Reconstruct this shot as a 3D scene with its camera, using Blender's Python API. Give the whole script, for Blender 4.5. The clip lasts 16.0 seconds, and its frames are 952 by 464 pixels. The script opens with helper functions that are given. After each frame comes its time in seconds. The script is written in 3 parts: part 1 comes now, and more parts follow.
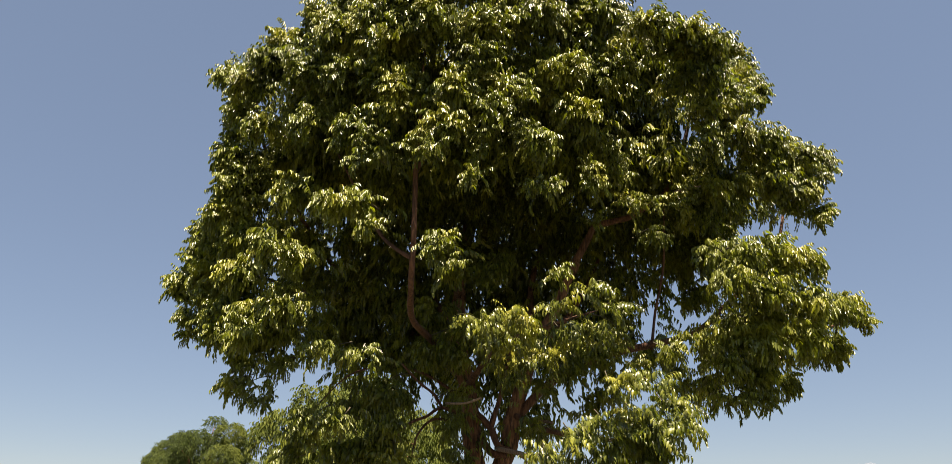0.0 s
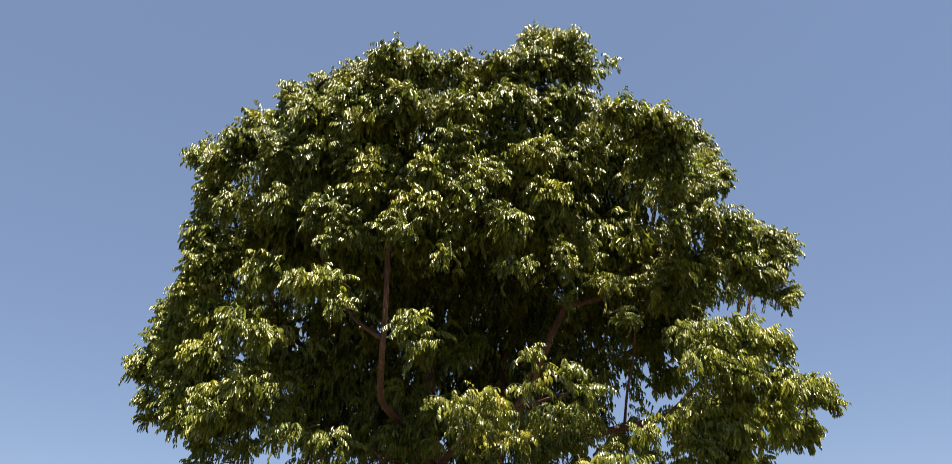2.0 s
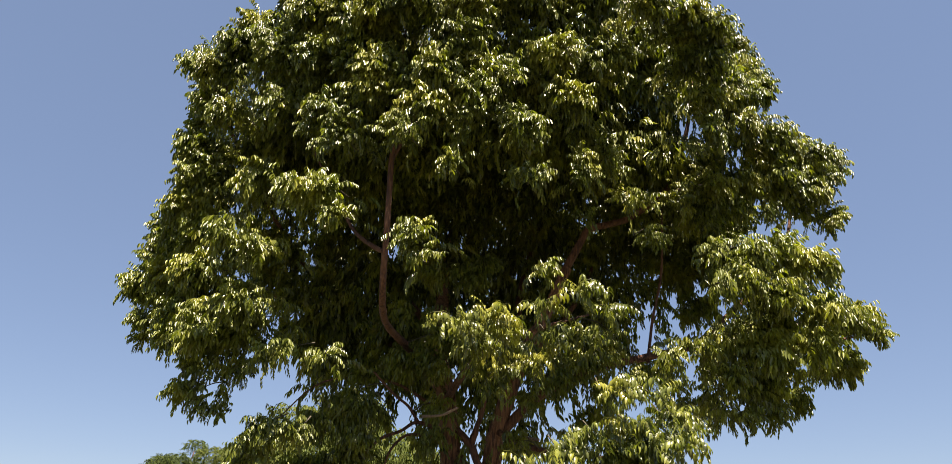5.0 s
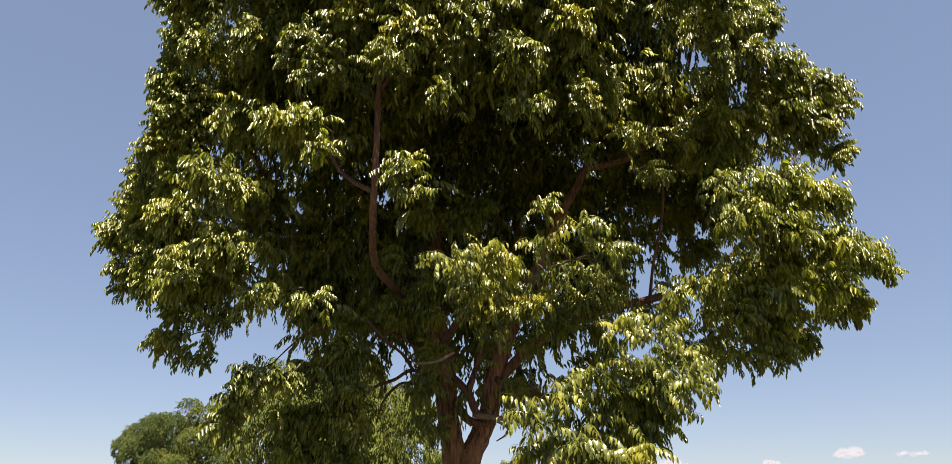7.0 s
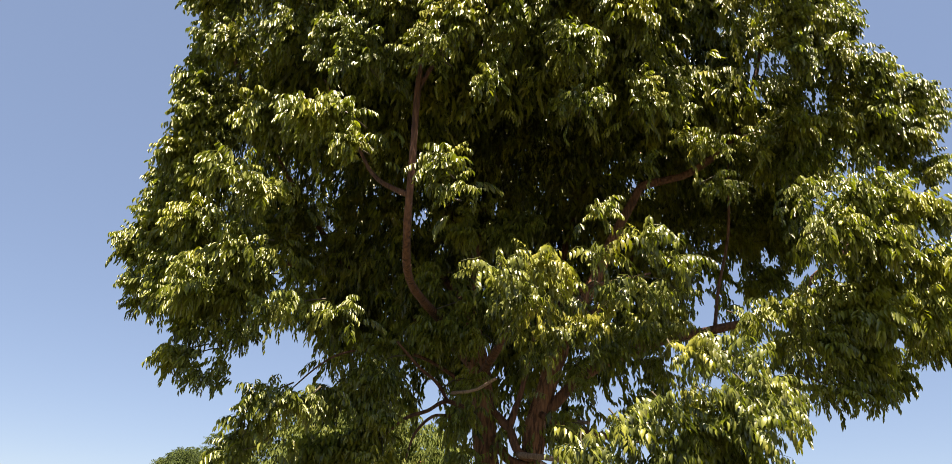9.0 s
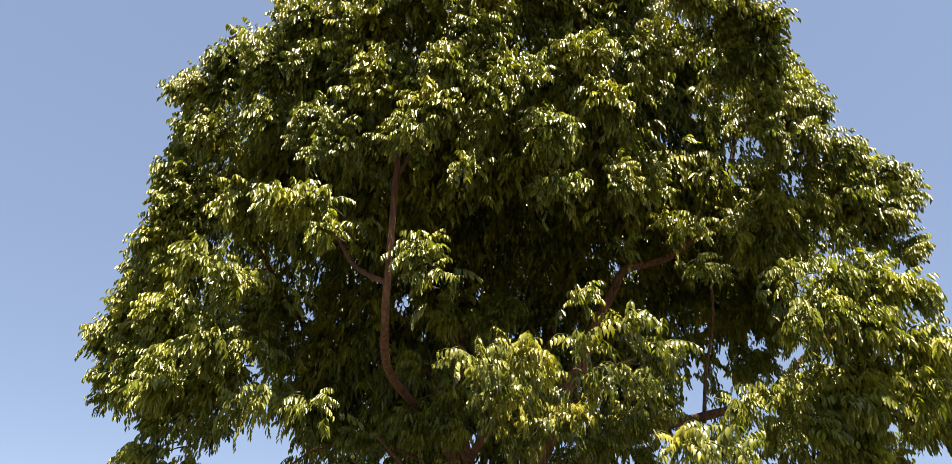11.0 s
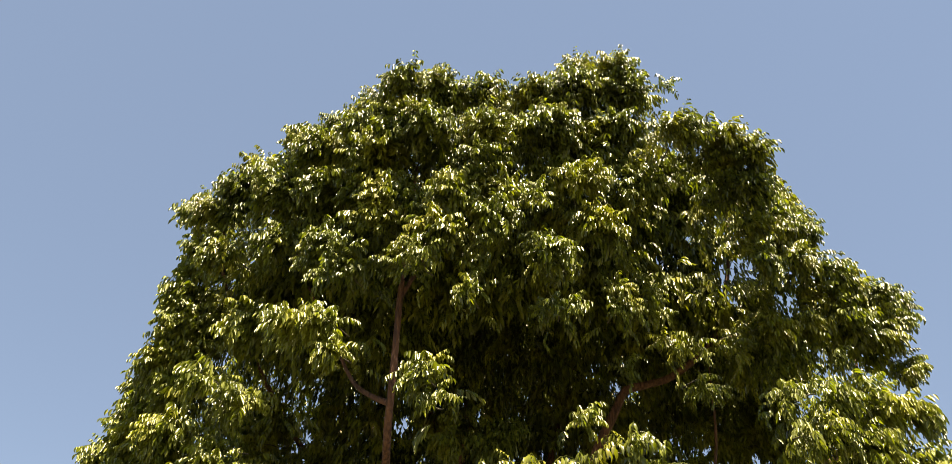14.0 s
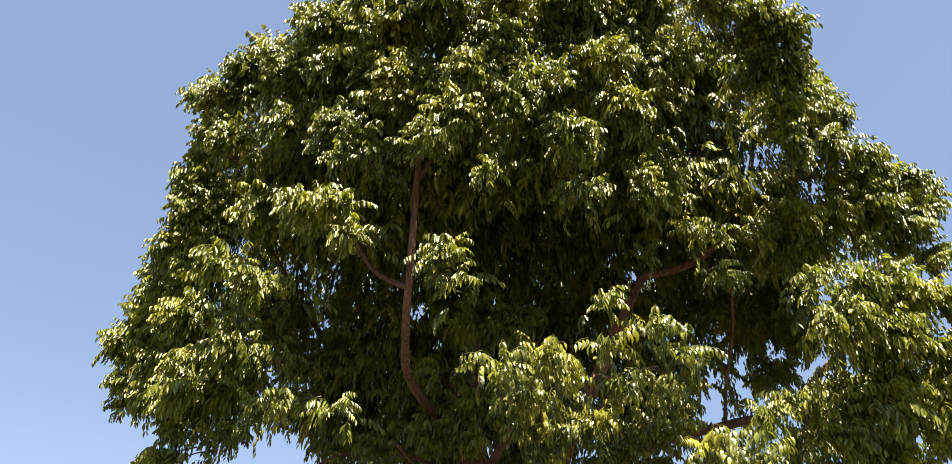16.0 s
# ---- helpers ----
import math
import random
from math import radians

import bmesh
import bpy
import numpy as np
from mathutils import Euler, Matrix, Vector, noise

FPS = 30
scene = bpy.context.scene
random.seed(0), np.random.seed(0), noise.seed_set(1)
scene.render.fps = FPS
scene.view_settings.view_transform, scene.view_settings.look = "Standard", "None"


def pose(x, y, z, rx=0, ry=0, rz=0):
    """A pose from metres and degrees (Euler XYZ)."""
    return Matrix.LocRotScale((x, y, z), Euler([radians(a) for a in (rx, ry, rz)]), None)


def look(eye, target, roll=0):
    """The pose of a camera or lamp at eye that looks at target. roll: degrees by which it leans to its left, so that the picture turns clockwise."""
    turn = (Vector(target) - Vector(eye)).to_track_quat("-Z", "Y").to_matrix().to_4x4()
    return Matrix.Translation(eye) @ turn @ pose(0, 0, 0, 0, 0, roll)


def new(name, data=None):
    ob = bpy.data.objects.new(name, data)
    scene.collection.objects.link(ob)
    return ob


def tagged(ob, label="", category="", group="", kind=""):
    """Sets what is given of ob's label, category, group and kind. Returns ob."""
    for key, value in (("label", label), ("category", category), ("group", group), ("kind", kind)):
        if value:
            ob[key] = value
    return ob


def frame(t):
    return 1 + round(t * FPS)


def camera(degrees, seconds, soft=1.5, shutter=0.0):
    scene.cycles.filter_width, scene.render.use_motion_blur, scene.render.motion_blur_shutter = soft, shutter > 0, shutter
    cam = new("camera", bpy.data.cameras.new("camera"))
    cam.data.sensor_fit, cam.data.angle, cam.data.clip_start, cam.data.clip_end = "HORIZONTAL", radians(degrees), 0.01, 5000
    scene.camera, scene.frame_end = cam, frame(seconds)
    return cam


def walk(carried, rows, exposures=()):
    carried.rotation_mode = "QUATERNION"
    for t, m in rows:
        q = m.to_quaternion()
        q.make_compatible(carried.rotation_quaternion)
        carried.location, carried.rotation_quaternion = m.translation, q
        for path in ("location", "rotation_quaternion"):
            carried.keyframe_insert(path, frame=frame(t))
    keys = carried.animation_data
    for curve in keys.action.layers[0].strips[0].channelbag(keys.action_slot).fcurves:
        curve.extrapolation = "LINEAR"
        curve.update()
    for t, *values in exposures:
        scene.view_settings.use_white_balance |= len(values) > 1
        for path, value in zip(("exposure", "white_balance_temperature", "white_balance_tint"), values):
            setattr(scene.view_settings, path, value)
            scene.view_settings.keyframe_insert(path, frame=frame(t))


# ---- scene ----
# ---- camera ----
cam = camera(66.2, 16.0, soft=0.3)
PATH = [
    (0, (-0.02, 0.041, 1.644), (-0.02, 1.894, 2.397), 0.2),
    (0.5, (-0.023, -0.004, 1.616), (0.038, 1.779, 2.521), -0.2),
    (1, (-0.025, -0.027, 1.608), (0.043, 1.724, 2.573), 0.1),
    (1.5, (-0.029, -0.066, 1.595), (0.037, 1.682, 2.565), 0.2),
    (2, (-0.051, 0.008, 1.619), (0.03, 1.765, 2.571), -0.6),
    (2.5, (-0.067, 0.049, 1.593), (0.092, 1.81, 2.528), -1.1),
    (3, (-0.012, 0.092, 1.552), (0.121, 1.882, 2.433), -1.7),
    (3.5, (0.202, 0.361, 1.598), (0.3, 2.151, 2.485), 0.2),
    (4, (0.241, 0.499, 1.592), (0.194, 2.306, 2.449), 1.1),
    (4.2, (0.217, 0.625, 1.593), (0.228, 2.437, 2.438), 0.9),
    (6.3, (0.208, 1.454, 1.507), (0.179, 3.284, 2.312), 0.4),
    (6.5, (0.229, 1.487, 1.511), (0.189, 3.326, 2.297), -0.7),
    (7, (0.169, 1.605, 1.538), (0.201, 3.47, 2.259), -0.3),
    (7.5, (0.025, 1.96, 1.55), (0.015, 3.817, 2.293), 0.3),
    (8, (-0.074, 2.138, 1.542), (-0.017, 4.007, 2.252), -0.2),
    (8.5, (-0.02, 2.43, 1.535), (0.013, 4.285, 2.283), 1.2),
    (9, (0.082, 2.665, 1.556), (0.012, 4.482, 2.388), 2.1),
    (9.5, (0.128, 2.668, 1.601), (0.118, 4.418, 2.57), 0.7),
    (9.7, (0.165, 2.783, 1.656), (0.158, 4.508, 2.669), 0.1),
    (11.8, (0.163, 2.682, 1.609), (0.108, 4.379, 2.665), 1.2),
    (12, (0.128, 2.658, 1.602), (0.073, 4.34, 2.684), 1.1),
    (12.5, (0.141, 2.605, 1.6), (0.098, 4.235, 2.757), 0.7),
    (13, (0.153, 2.618, 1.633), (0.129, 4.192, 2.866), 0.6),
    (13.5, (0.113, 2.625, 1.604), (0.086, 4.161, 2.885), 0.6),
    (14, (0.11, 2.559, 1.541), (0.079, 4.081, 2.838), 0.9),
    (14.5, (0.122, 2.608, 1.603), (0.078, 4.148, 2.879), 1.3),
    (15, (0.118, 2.618, 1.61), (0.071, 4.173, 2.867), 1.4),
    (15.5, (0.079, 2.654, 1.591), (0.006, 4.259, 2.781), 1.4),
    (16, (0.015, 2.827, 1.572), (-0.043, 4.517, 2.639), 1.4),
]
EXPOSURES = [(0.0, 1.72, 7600, 17), (0.45, 1.77, 8200, 16), (1.0, 1.77, 7300, 16), (2.0, 1.77, 6800, 18), (4.2, 1.80, 6800, 19), (6.5, 1.91, 7300, 20), (8.0, 1.81, 7200, 20), (9.0, 2.09, 7200, 20),
             (12.0, 2.26, 7600, 18), (14.0, 2.19, 7900, 15), (15.0, 2.14, 7700, 17), (15.5, 2.12, 7300, 18), (16.0, 2.33, 7000, 19)]
walk(cam, [(t, look(eye, target, roll)) for t, eye, target, roll in PATH], EXPOSURES)

# ---- light ----
SUN_FROM = Vector((0.16, -0.34, 0.93)).normalized()
world = bpy.data.worlds.new("sky")
scene.world = world
world.use_nodes = True
wn = world.node_tree.nodes
sky = wn.new("ShaderNodeTexSky")
sky.sky_type, sky.sun_disc = "NISHITA", False
sky.sun_elevation = math.asin(SUN_FROM.z)
sky.sun_rotation = math.atan2(SUN_FROM.x, SUN_FROM.y)
sky.air_density, sky.dust_density, sky.ozone_density, sky.altitude = 1.0, 0.15, 2.0, 200.0
wn["Background"].inputs["Strength"].default_value = 0.050
haze = wn.new("ShaderNodeMix")
haze.data_type = "RGBA"
haze.inputs[0].default_value, haze.inputs[7].default_value = 0.58, (1.24, 1.88, 2.94, 1)
world.node_tree.links.new(sky.outputs["Color"], haze.inputs[6])
world.node_tree.links.new(haze.outputs[2], wn["Background"].inputs["Color"])
sun_data = bpy.data.lights.new("sun", "SUN")
sun_data.energy, sun_data.angle, sun_data.color = 5.0, radians(0.5), (1.0, 0.94, 0.84)
sun = new("sun", sun_data)
sun.matrix_world = look(SUN_FROM * 60, (0, 0, 0))


# ---- materials ----
class Graph:
    """A short hand for node materials."""

    def __init__(self, name):
        self.mat = bpy.data.materials.new(name)
        self.mat.use_nodes = True
        self.tree = self.mat.node_tree
        self.bsdf = self.tree.nodes["Principled BSDF"]
        self.out = self.tree.nodes["Material Output"]

    def add(self, kind, **values):
        node = self.tree.nodes.new(kind)
        for key, value in values.items():
            node.inputs[key.replace("_", " ")].default_value = value
        return node

    def link(self, a, b):
        self.tree.links.new(a, b)

    def noise(self, scale, detail=4.0, stretch=(1, 1, 1), coord="Object"):
        tc = self.add("ShaderNodeTexCoord")
        mp = self.add("ShaderNodeMapping")
        mp.inputs["Scale"].default_value = stretch
        self.link(tc.outputs[coord], mp.inputs["Vector"])
        nz = self.add("ShaderNodeTexNoise", Scale=scale, Detail=detail)
        self.link(mp.outputs["Vector"], nz.inputs["Vector"])
        return nz.outputs["Fac"]

    def ramp(self, fac, stops):
        node = self.add("ShaderNodeValToRGB")
        els = node.color_ramp.elements
        for k, (pos, col) in enumerate(stops):
            el = els[k] if k < 2 else els.new(pos)
            el.position, el.color = pos, (*col, 1)
        self.link(fac, node.inputs["Fac"])
        return node.outputs["Color"]

    def mix(self, fac, a, b, mode="MIX"):
        node = self.tree.nodes.new("ShaderNodeMix")
        node.data_type, node.blend_type = "RGBA", mode
        for sock, val in ((node.inputs[0], fac), (node.inputs[6], a), (node.inputs[7], b)):
            if isinstance(val, bpy.types.NodeSocket):
                self.link(val, sock)
            else:
                sock.default_value = val if isinstance(val, (int, float)) else (*val, 1)
        return node.outputs[2]

    def bump(self, height, strength, distance):
        node = self.add("ShaderNodeBump", Strength=strength, Distance=distance)
        self.link(height, node.inputs["Height"])
        self.link(node.outputs["Normal"], self.bsdf.inputs["Normal"])


def leaf_material(name, dark, mid, light, yellow, rough=0.33, through_share=0.27, patches=2.0, spec=0.30):
    g = Graph(name)
    geo = g.add("ShaderNodeNewGeometry")
    info = g.add("ShaderNodeObjectInfo")
    tint = g.ramp(geo.outputs["Random Per Island"], [(0.0, dark), (0.55, mid), (1.0, light)])
    patch = g.add("ShaderNodeTexNoise", Scale=patches, Detail=2.0)
    g.link(geo.outputs["Position"], patch.inputs["Vector"])
    fresh = g.ramp(patch.outputs["Fac"], [(0.48, (0, 0, 0)), (0.68, (1, 1, 1))])
    col = g.mix(fresh, tint, g.mix(0.55, tint, yellow))
    col = g.mix(g.ramp(info.outputs["Random"], [(0.0, (0, 0, 0)), (1.0, (0.35, 0.35, 0.35))]), col, light)
    g.link(col, g.bsdf.inputs["Base Color"])
    g.link(g.ramp(geo.outputs["Random Per Island"], [(0.0, (rough - 0.08,) * 3), (1.0, (rough + 0.10,) * 3)]), g.bsdf.inputs["Roughness"])
    g.bsdf.inputs["Specular IOR Level"].default_value = spec
    veins = g.noise(38.0, 3.0)
    g.bump(veins, 0.25, 0.01)
    glow = g.add("ShaderNodeBsdfTranslucent")
    g.link(g.mix(1.0, col, (1.6, 1.8, 0.5), "MULTIPLY"), glow.inputs["Color"])
    # old leaves are thick and dark, young ones thin and yellow
    both = g.add("ShaderNodeMixShader")
    thin = g.ramp(geo.outputs["Random Per Island"], [(0.0, (through_share * 0.3,) * 3), (1.0, (through_share * 1.4,) * 3)])
    g.link(thin, both.inputs["Fac"])
    g.link(g.bsdf.outputs["BSDF"], both.inputs[1])
    g.link(glow.outputs["BSDF"], both.inputs[2])
    g.link(both.outputs["Shader"], g.out.inputs["Surface"])
    return g.mat


def bark_material(name, groove, ridge, worn):
    g = Graph(name)
    furrow = g.noise(34.0, 7.0, (1, 1, 0.14))
    fleck = g.noise(5.0, 3.0, (1, 1, 0.6))
    col = g.ramp(furrow, [(0.40, groove), (0.52, ridge), (0.64, worn)])
    col = g.mix(g.ramp(fleck, [(0.42, (0, 0, 0)), (0.70, (0.6, 0.6, 0.6))]), col, worn)
    g.link(col, g.bsdf.inputs["Base Color"])
    g.bsdf.inputs["Roughness"].default_value = 0.85
    g.bump(furrow, 1.0, 0.05)
    return g.mat


def plain_rough(name, a, b, scale, rough=0.8, bump=0.3):
    g = Graph(name)
    n = g.noise(scale, 6.0)
    g.link(g.ramp(n, [(0.35, a), (0.68, b)]), g.bsdf.inputs["Base Color"])
    g.bsdf.inputs["Roughness"].default_value = rough
    g.bump(n, bump, 0.02)
    return g.mat


LEAF = leaf_material("glossy_leaf", (0.035, 0.043, 0.015), (0.087, 0.107, 0.020), (0.204, 0.224, 0.029), (0.31, 0.285, 0.030), through_share=0.25, spec=0.42)
LEAF_SECOND = leaf_material("small_leaf", (0.030, 0.045, 0.008), (0.058, 0.080, 0.014), (0.09, 0.11, 0.020), (0.14, 0.14, 0.02), 0.7, 0.2, spec=0.15)
LEAF_FAR = leaf_material("feathery_leaf", (0.022, 0.036, 0.012), (0.045, 0.068, 0.014), (0.075, 0.100, 0.014), (0.120, 0.135, 0.014), 0.7, 0.15, 0.45, spec=0.2)
BARK = bark_material("furrowed_red_brown_bark", (0.045, 0.018, 0.009), (0.165, 0.070, 0.030), (0.27, 0.130, 0.062))
LIMB_BARK = bark_material("smooth_red_brown_bark", (0.045, 0.017, 0.009), (0.110, 0.045, 0.021), (0.17, 0.076, 0.038))
STUB_BARK = bark_material("pale_bare_bark", (0.12, 0.072, 0.046), (0.24, 0.155, 0.10), (0.34, 0.235, 0.16))
TWIG = plain_rough("green_brown_twig", (0.035, 0.030, 0.014), (0.075, 0.058, 0.028), 40.0)


def soil_material():
    """Bare trodden earth with thin dry grass in patches: assumed, out of view, kept dark to bounce little light into
    the crown.
    """
    g = Graph("dry_grass_and_soil")
    broad, fine = g.noise(0.35, 5.0), g.noise(9.0, 8.0)
    earth = g.ramp(fine, [(0.35, (0.055, 0.043, 0.034)), (0.68, (0.100, 0.080, 0.064))])
    grass = g.ramp(fine, [(0.35, (0.030, 0.040, 0.014)), (0.68, (0.080, 0.085, 0.036))])
    g.link(g.mix(g.ramp(broad, [(0.40, (0, 0, 0)), (0.55, (0.9, 0.9, 0.9))]), earth, grass), g.bsdf.inputs["Base Color"])
    g.bsdf.inputs["Roughness"].default_value = 0.95
    g.bump(fine, 0.6, 0.03)
    return g.mat


SOIL = soil_material()


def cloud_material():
    """Far clouds, a backdrop: their faint sunlit white is put in as a glow."""
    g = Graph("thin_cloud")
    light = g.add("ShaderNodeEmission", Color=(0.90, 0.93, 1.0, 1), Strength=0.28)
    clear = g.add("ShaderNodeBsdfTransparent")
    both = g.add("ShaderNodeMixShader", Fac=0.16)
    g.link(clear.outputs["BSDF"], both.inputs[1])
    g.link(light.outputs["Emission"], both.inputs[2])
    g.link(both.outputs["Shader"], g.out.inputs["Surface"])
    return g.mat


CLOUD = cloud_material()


# ---- builders ----
def part(name, bm, material, parent, label="", smooth=True):
    """Links a bmesh as one mesh object under a thing or a part."""
    me = bpy.data.meshes.new(name)
    bm.to_mesh(me)
    bm.free()
    return part_mesh(name, me, material, parent, label, smooth)


def part_mesh(name, me, material, parent, label="", smooth=True):
    me.materials.clear()
    me.materials.append(material)
    if smooth:
        me.shade_smooth()
    ob = new(name, me)
    ob.parent = parent
    if parent:
        ob.matrix_parent_inverse = parent.matrix_world.inverted()
    return tagged(ob, label)


def spline(points, steps):
    """A smooth line through the points."""
    p = [Vector(q) for q in points]
    p = [p[0] * 2 - p[1]] + p + [p[-1] * 2 - p[-2]]
    out = []
    for k in range(1, len(p) - 2):
        a, b, c, d = p[k - 1:k + 3]
        for j in range(steps):
            t = j / steps
            out.append(0.5 * (2 * b + (c - a) * t + (2 * a - 5 * b + 4 * c - d) * t * t + (3 * b - a - 3 * c + d) * t ** 3))
    return out + [p[-2]]


def tube(bm, points, radii, sides=10, steps=5, knots=0.08, seed=0, furrow=0.0):
    """A tapered, uneven round limb along the points, closed at both ends."""
    line = spline(points, steps)
    n = len(line)
    rad = np.interp(np.linspace(0, 1, n), np.linspace(0, 1, len(radii)), radii)
    rings, side = [], Vector((1, 0.2, 0.1))
    for k, at in enumerate(line):
        way = (line[min(k + 1, n - 1)] - line[max(k - 1, 0)]).normalized()
        side = (side - way * side.dot(way)).normalized()
        up = way.cross(side)
        ring = []
        for j in range(sides):
            a = 2 * math.pi * j / sides
            out = side * math.cos(a) + up * math.sin(a)
            bulge = 1 + knots * noise.noise(Vector((at.x * 3 + seed, at.y * 3, at.z * 2)) + out * 1.4) * 2
            rough = 0.0
            if furrow:
                q = Vector((out.x * rad[k] * 26, out.y * rad[k] * 26, at.z * 4.5 + seed))
                rough = furrow * (1 - 2.6 * abs(noise.noise(q)) + 0.5 * noise.noise(q * 2.3))
            ring.append(bm.verts.new(at + out * (rad[k] * bulge + rough)))
        rings.append(ring)
    for a, b in zip(rings, rings[1:]):
        for j in range(sides):
            bm.faces.new((a[j], a[(j + 1) % sides], b[(j + 1) % sides], b[j]))
    bm.faces.new(rings[0][::-1])
    bm.faces.new(rings[-1])


def compound_leaf(rng, pitch, pairs, length, size, fine=2, droop=0.0):
    """A pinnate leaf that leaves its twig along +x at a pitch, arches over and lets its leaflets hang: points and faces."""
    verts, faces = [], []
    bend = rng.uniform(1.2, 2.1)
    steps = 4
    at, line = np.zeros(3), [np.zeros(3)]
    curl = rng.normal(0, 0.18)
    spread, lean, hang = rng.uniform(0.3, 0.65), rng.uniform(0.15, 0.45), rng.uniform(0.6, 1.1) + droop
    for k in range(steps):
        a = pitch - bend * (k + 0.5) / steps
        at = at + length / steps * np.array((math.cos(a), curl * (k + 1) / steps, math.sin(a)))
        line.append(at)
    line = np.array(line)

    def on(s):
        q = min(max(s, 0), 0.999) * steps
        k = int(q)
        d = line[k + 1] - line[k]
        return line[k] + d * (q - k), d / np.linalg.norm(d)

    if fine:
        knots = steps if fine == 2 else 2
        for k in range(knots + 1):
            p, d = on(k / knots)
            u = np.cross(d, (0, 1, 0))
            r = 0.0042 * (1 - 0.6 * k / knots)
            for a in (0, 2.1, 4.2):
                verts.append(p + r * (np.array((0, 1, 0)) * math.cos(a) + u * math.sin(a)))
        for k in range(knots):
            for j in range(3):
                faces.append((3 * k + j, 3 * k + (j + 1) % 3, 3 * k + 3 + (j + 1) % 3, 3 * k + 3 + j))
    for j in range(pairs):
        s = 0.14 + 0.86 * (j + rng.uniform(-0.15, 0.15)) / max(1, pairs - 1)
        root, tang = on(s)
        for side in (-1, 1):
            if rng.uniform() < 0.05:
                continue
            d = np.array((0, side, 0)) * (spread + rng.normal(0, 0.10)) + tang * (lean + rng.normal(0, 0.10)) + np.array((0, 0, -1)) * (hang + rng.normal(0, 0.14))
            d = d / np.linalg.norm(d)
            nrm = np.array((0, side * 0.6, 0)) + np.array((0, 0, 0.75)) + 0.35 * tang + rng.normal(0, 0.20, 3)
            nrm = nrm - d * nrm.dot(d)
            nrm = nrm / np.linalg.norm(nrm)
            w = np.cross(nrm, d)
            ln = size * rng.uniform(0.78, 1.15) * (0.80 + 0.28 * math.sin(math.pi * min(1, s)))
            wd = ln * rng.uniform(0.135, 0.175)
            sag = ln * rng.uniform(0.06, 0.22)
            b = len(verts)
            root = root + d * 0.008
            m1, m2 = root + d * ln * 0.30 + nrm * sag * 0.5, root + d * ln * 0.66 + nrm * sag * 0.35
            lift, tip = nrm * wd * 0.28, root + d * ln - nrm * sag
            if fine == 2:
                verts += [root, m1 + w * wd + lift, m1, m1 - w * wd + lift, m2 + w * wd * 0.84 + lift, m2, m2 - w * wd * 0.84 + lift, tip]
                faces += [(b, b + 2, b + 1), (b, b + 3, b + 2), (b + 1, b + 2, b + 5, b + 4), (b + 2, b + 3, b + 6, b + 5), (b + 4, b + 5, b + 7), (b + 5, b + 6, b + 7)]
            elif fine:
                verts += [root, m1 + w * wd + lift, m2 + w * wd * 0.84 + lift, tip, m2 - w * wd * 0.84 + lift, m1 - w * wd + lift]
                faces += [(b, b + 3, b + 2, b + 1), (b, b + 5, b + 4, b + 3)]
            else:
                m = (m1 + m2) / 2
                verts += [root, m + w * wd + lift, m - w * wd + lift, tip]
                faces += [(b, b + 3, b + 1), (b, b + 2, b + 3)]
    return np.array(verts), faces


PITCHES = (-0.6, -0.1, 0.35, 0.8, 1.2)


def leaf_set(seed, count, size, length, pairs, fine=2, droop=0.0):
    """Leaves at several pitches, from hanging to upright: points, corner numbers and face sizes."""
    rng = np.random.default_rng(seed)
    out = []
    for pitch in PITCHES:
        some = []
        for _ in range(count):
            v, f = compound_leaf(rng, pitch + rng.uniform(-0.12, 0.12), int(rng.integers(*pairs)), length * rng.uniform(0.85, 1.15), size, fine, droop)
            some.append((v, np.array([i for face in f for i in face], dtype=np.int32), np.array([len(face) for face in f], dtype=np.int32)))
        out.append(some)
    return out


def spray(rng, at, way, count, scale):
    """The leaves round one twig end that points along way, spiralling up it and fanning out: rows of place, turn, pitch class and scale."""
    way = way / np.linalg.norm(way)
    b = np.cross(way, (0.13, 0.21, 0.97))
    b = b / np.linalg.norm(b)
    c = np.cross(way, b)
    rows, phase = [], rng.uniform(0, 2 * math.pi)
    for k in range(count):
        phi = phase + 2.4 * k + rng.normal(0, 0.25)
        open_by = rng.uniform(0.75, 1.2) * (1 - 0.55 * k / count)
        d = way * math.cos(open_by) + (b * math.cos(phi) + c * math.sin(phi)) * math.sin(open_by)
        pitch = math.asin(max(-1, min(1, d[2]))) + 0.30
        cls = min(range(len(PITCHES)), key=lambda j: abs(PITCHES[j] - pitch))
        rows.append((at + way * (0.16 * k / count - 0.06) * scale, math.atan2(d[1], d[0]), cls, scale * rng.uniform(0.85, 1.12)))
    return rows


def clump_sprays(rng, centre, r, per, heart, spread=0.5, least=0.72, most=1.05, rise=0.22, leaves=(5, 8)):
    """Twig ends over the outer and upper side of a clump, each with its fan of leaves."""
    rows, centre = [], np.array(centre, float)
    out = centre - heart
    out = out / (np.linalg.norm(out) + 1e-6)
    for _ in range(max(2, int(per * (r / 0.35) ** 2 + rng.uniform()))):
        way = out * 0.6 + np.array((0, -0.15, rise)) + rng.normal(0, 0.55, 3)
        way = way / np.linalg.norm(way)
        if way[2] < -0.35:
            way[2] *= -0.5
        at = centre + way * r * spread * rng.uniform(0.1, 1.0) ** 0.6
        rows += spray(rng, at, way, int(rng.integers(*leaves)), rng.uniform(0.88, 1.12) * max(least, min(most, 2.2 * r)))
    return rows


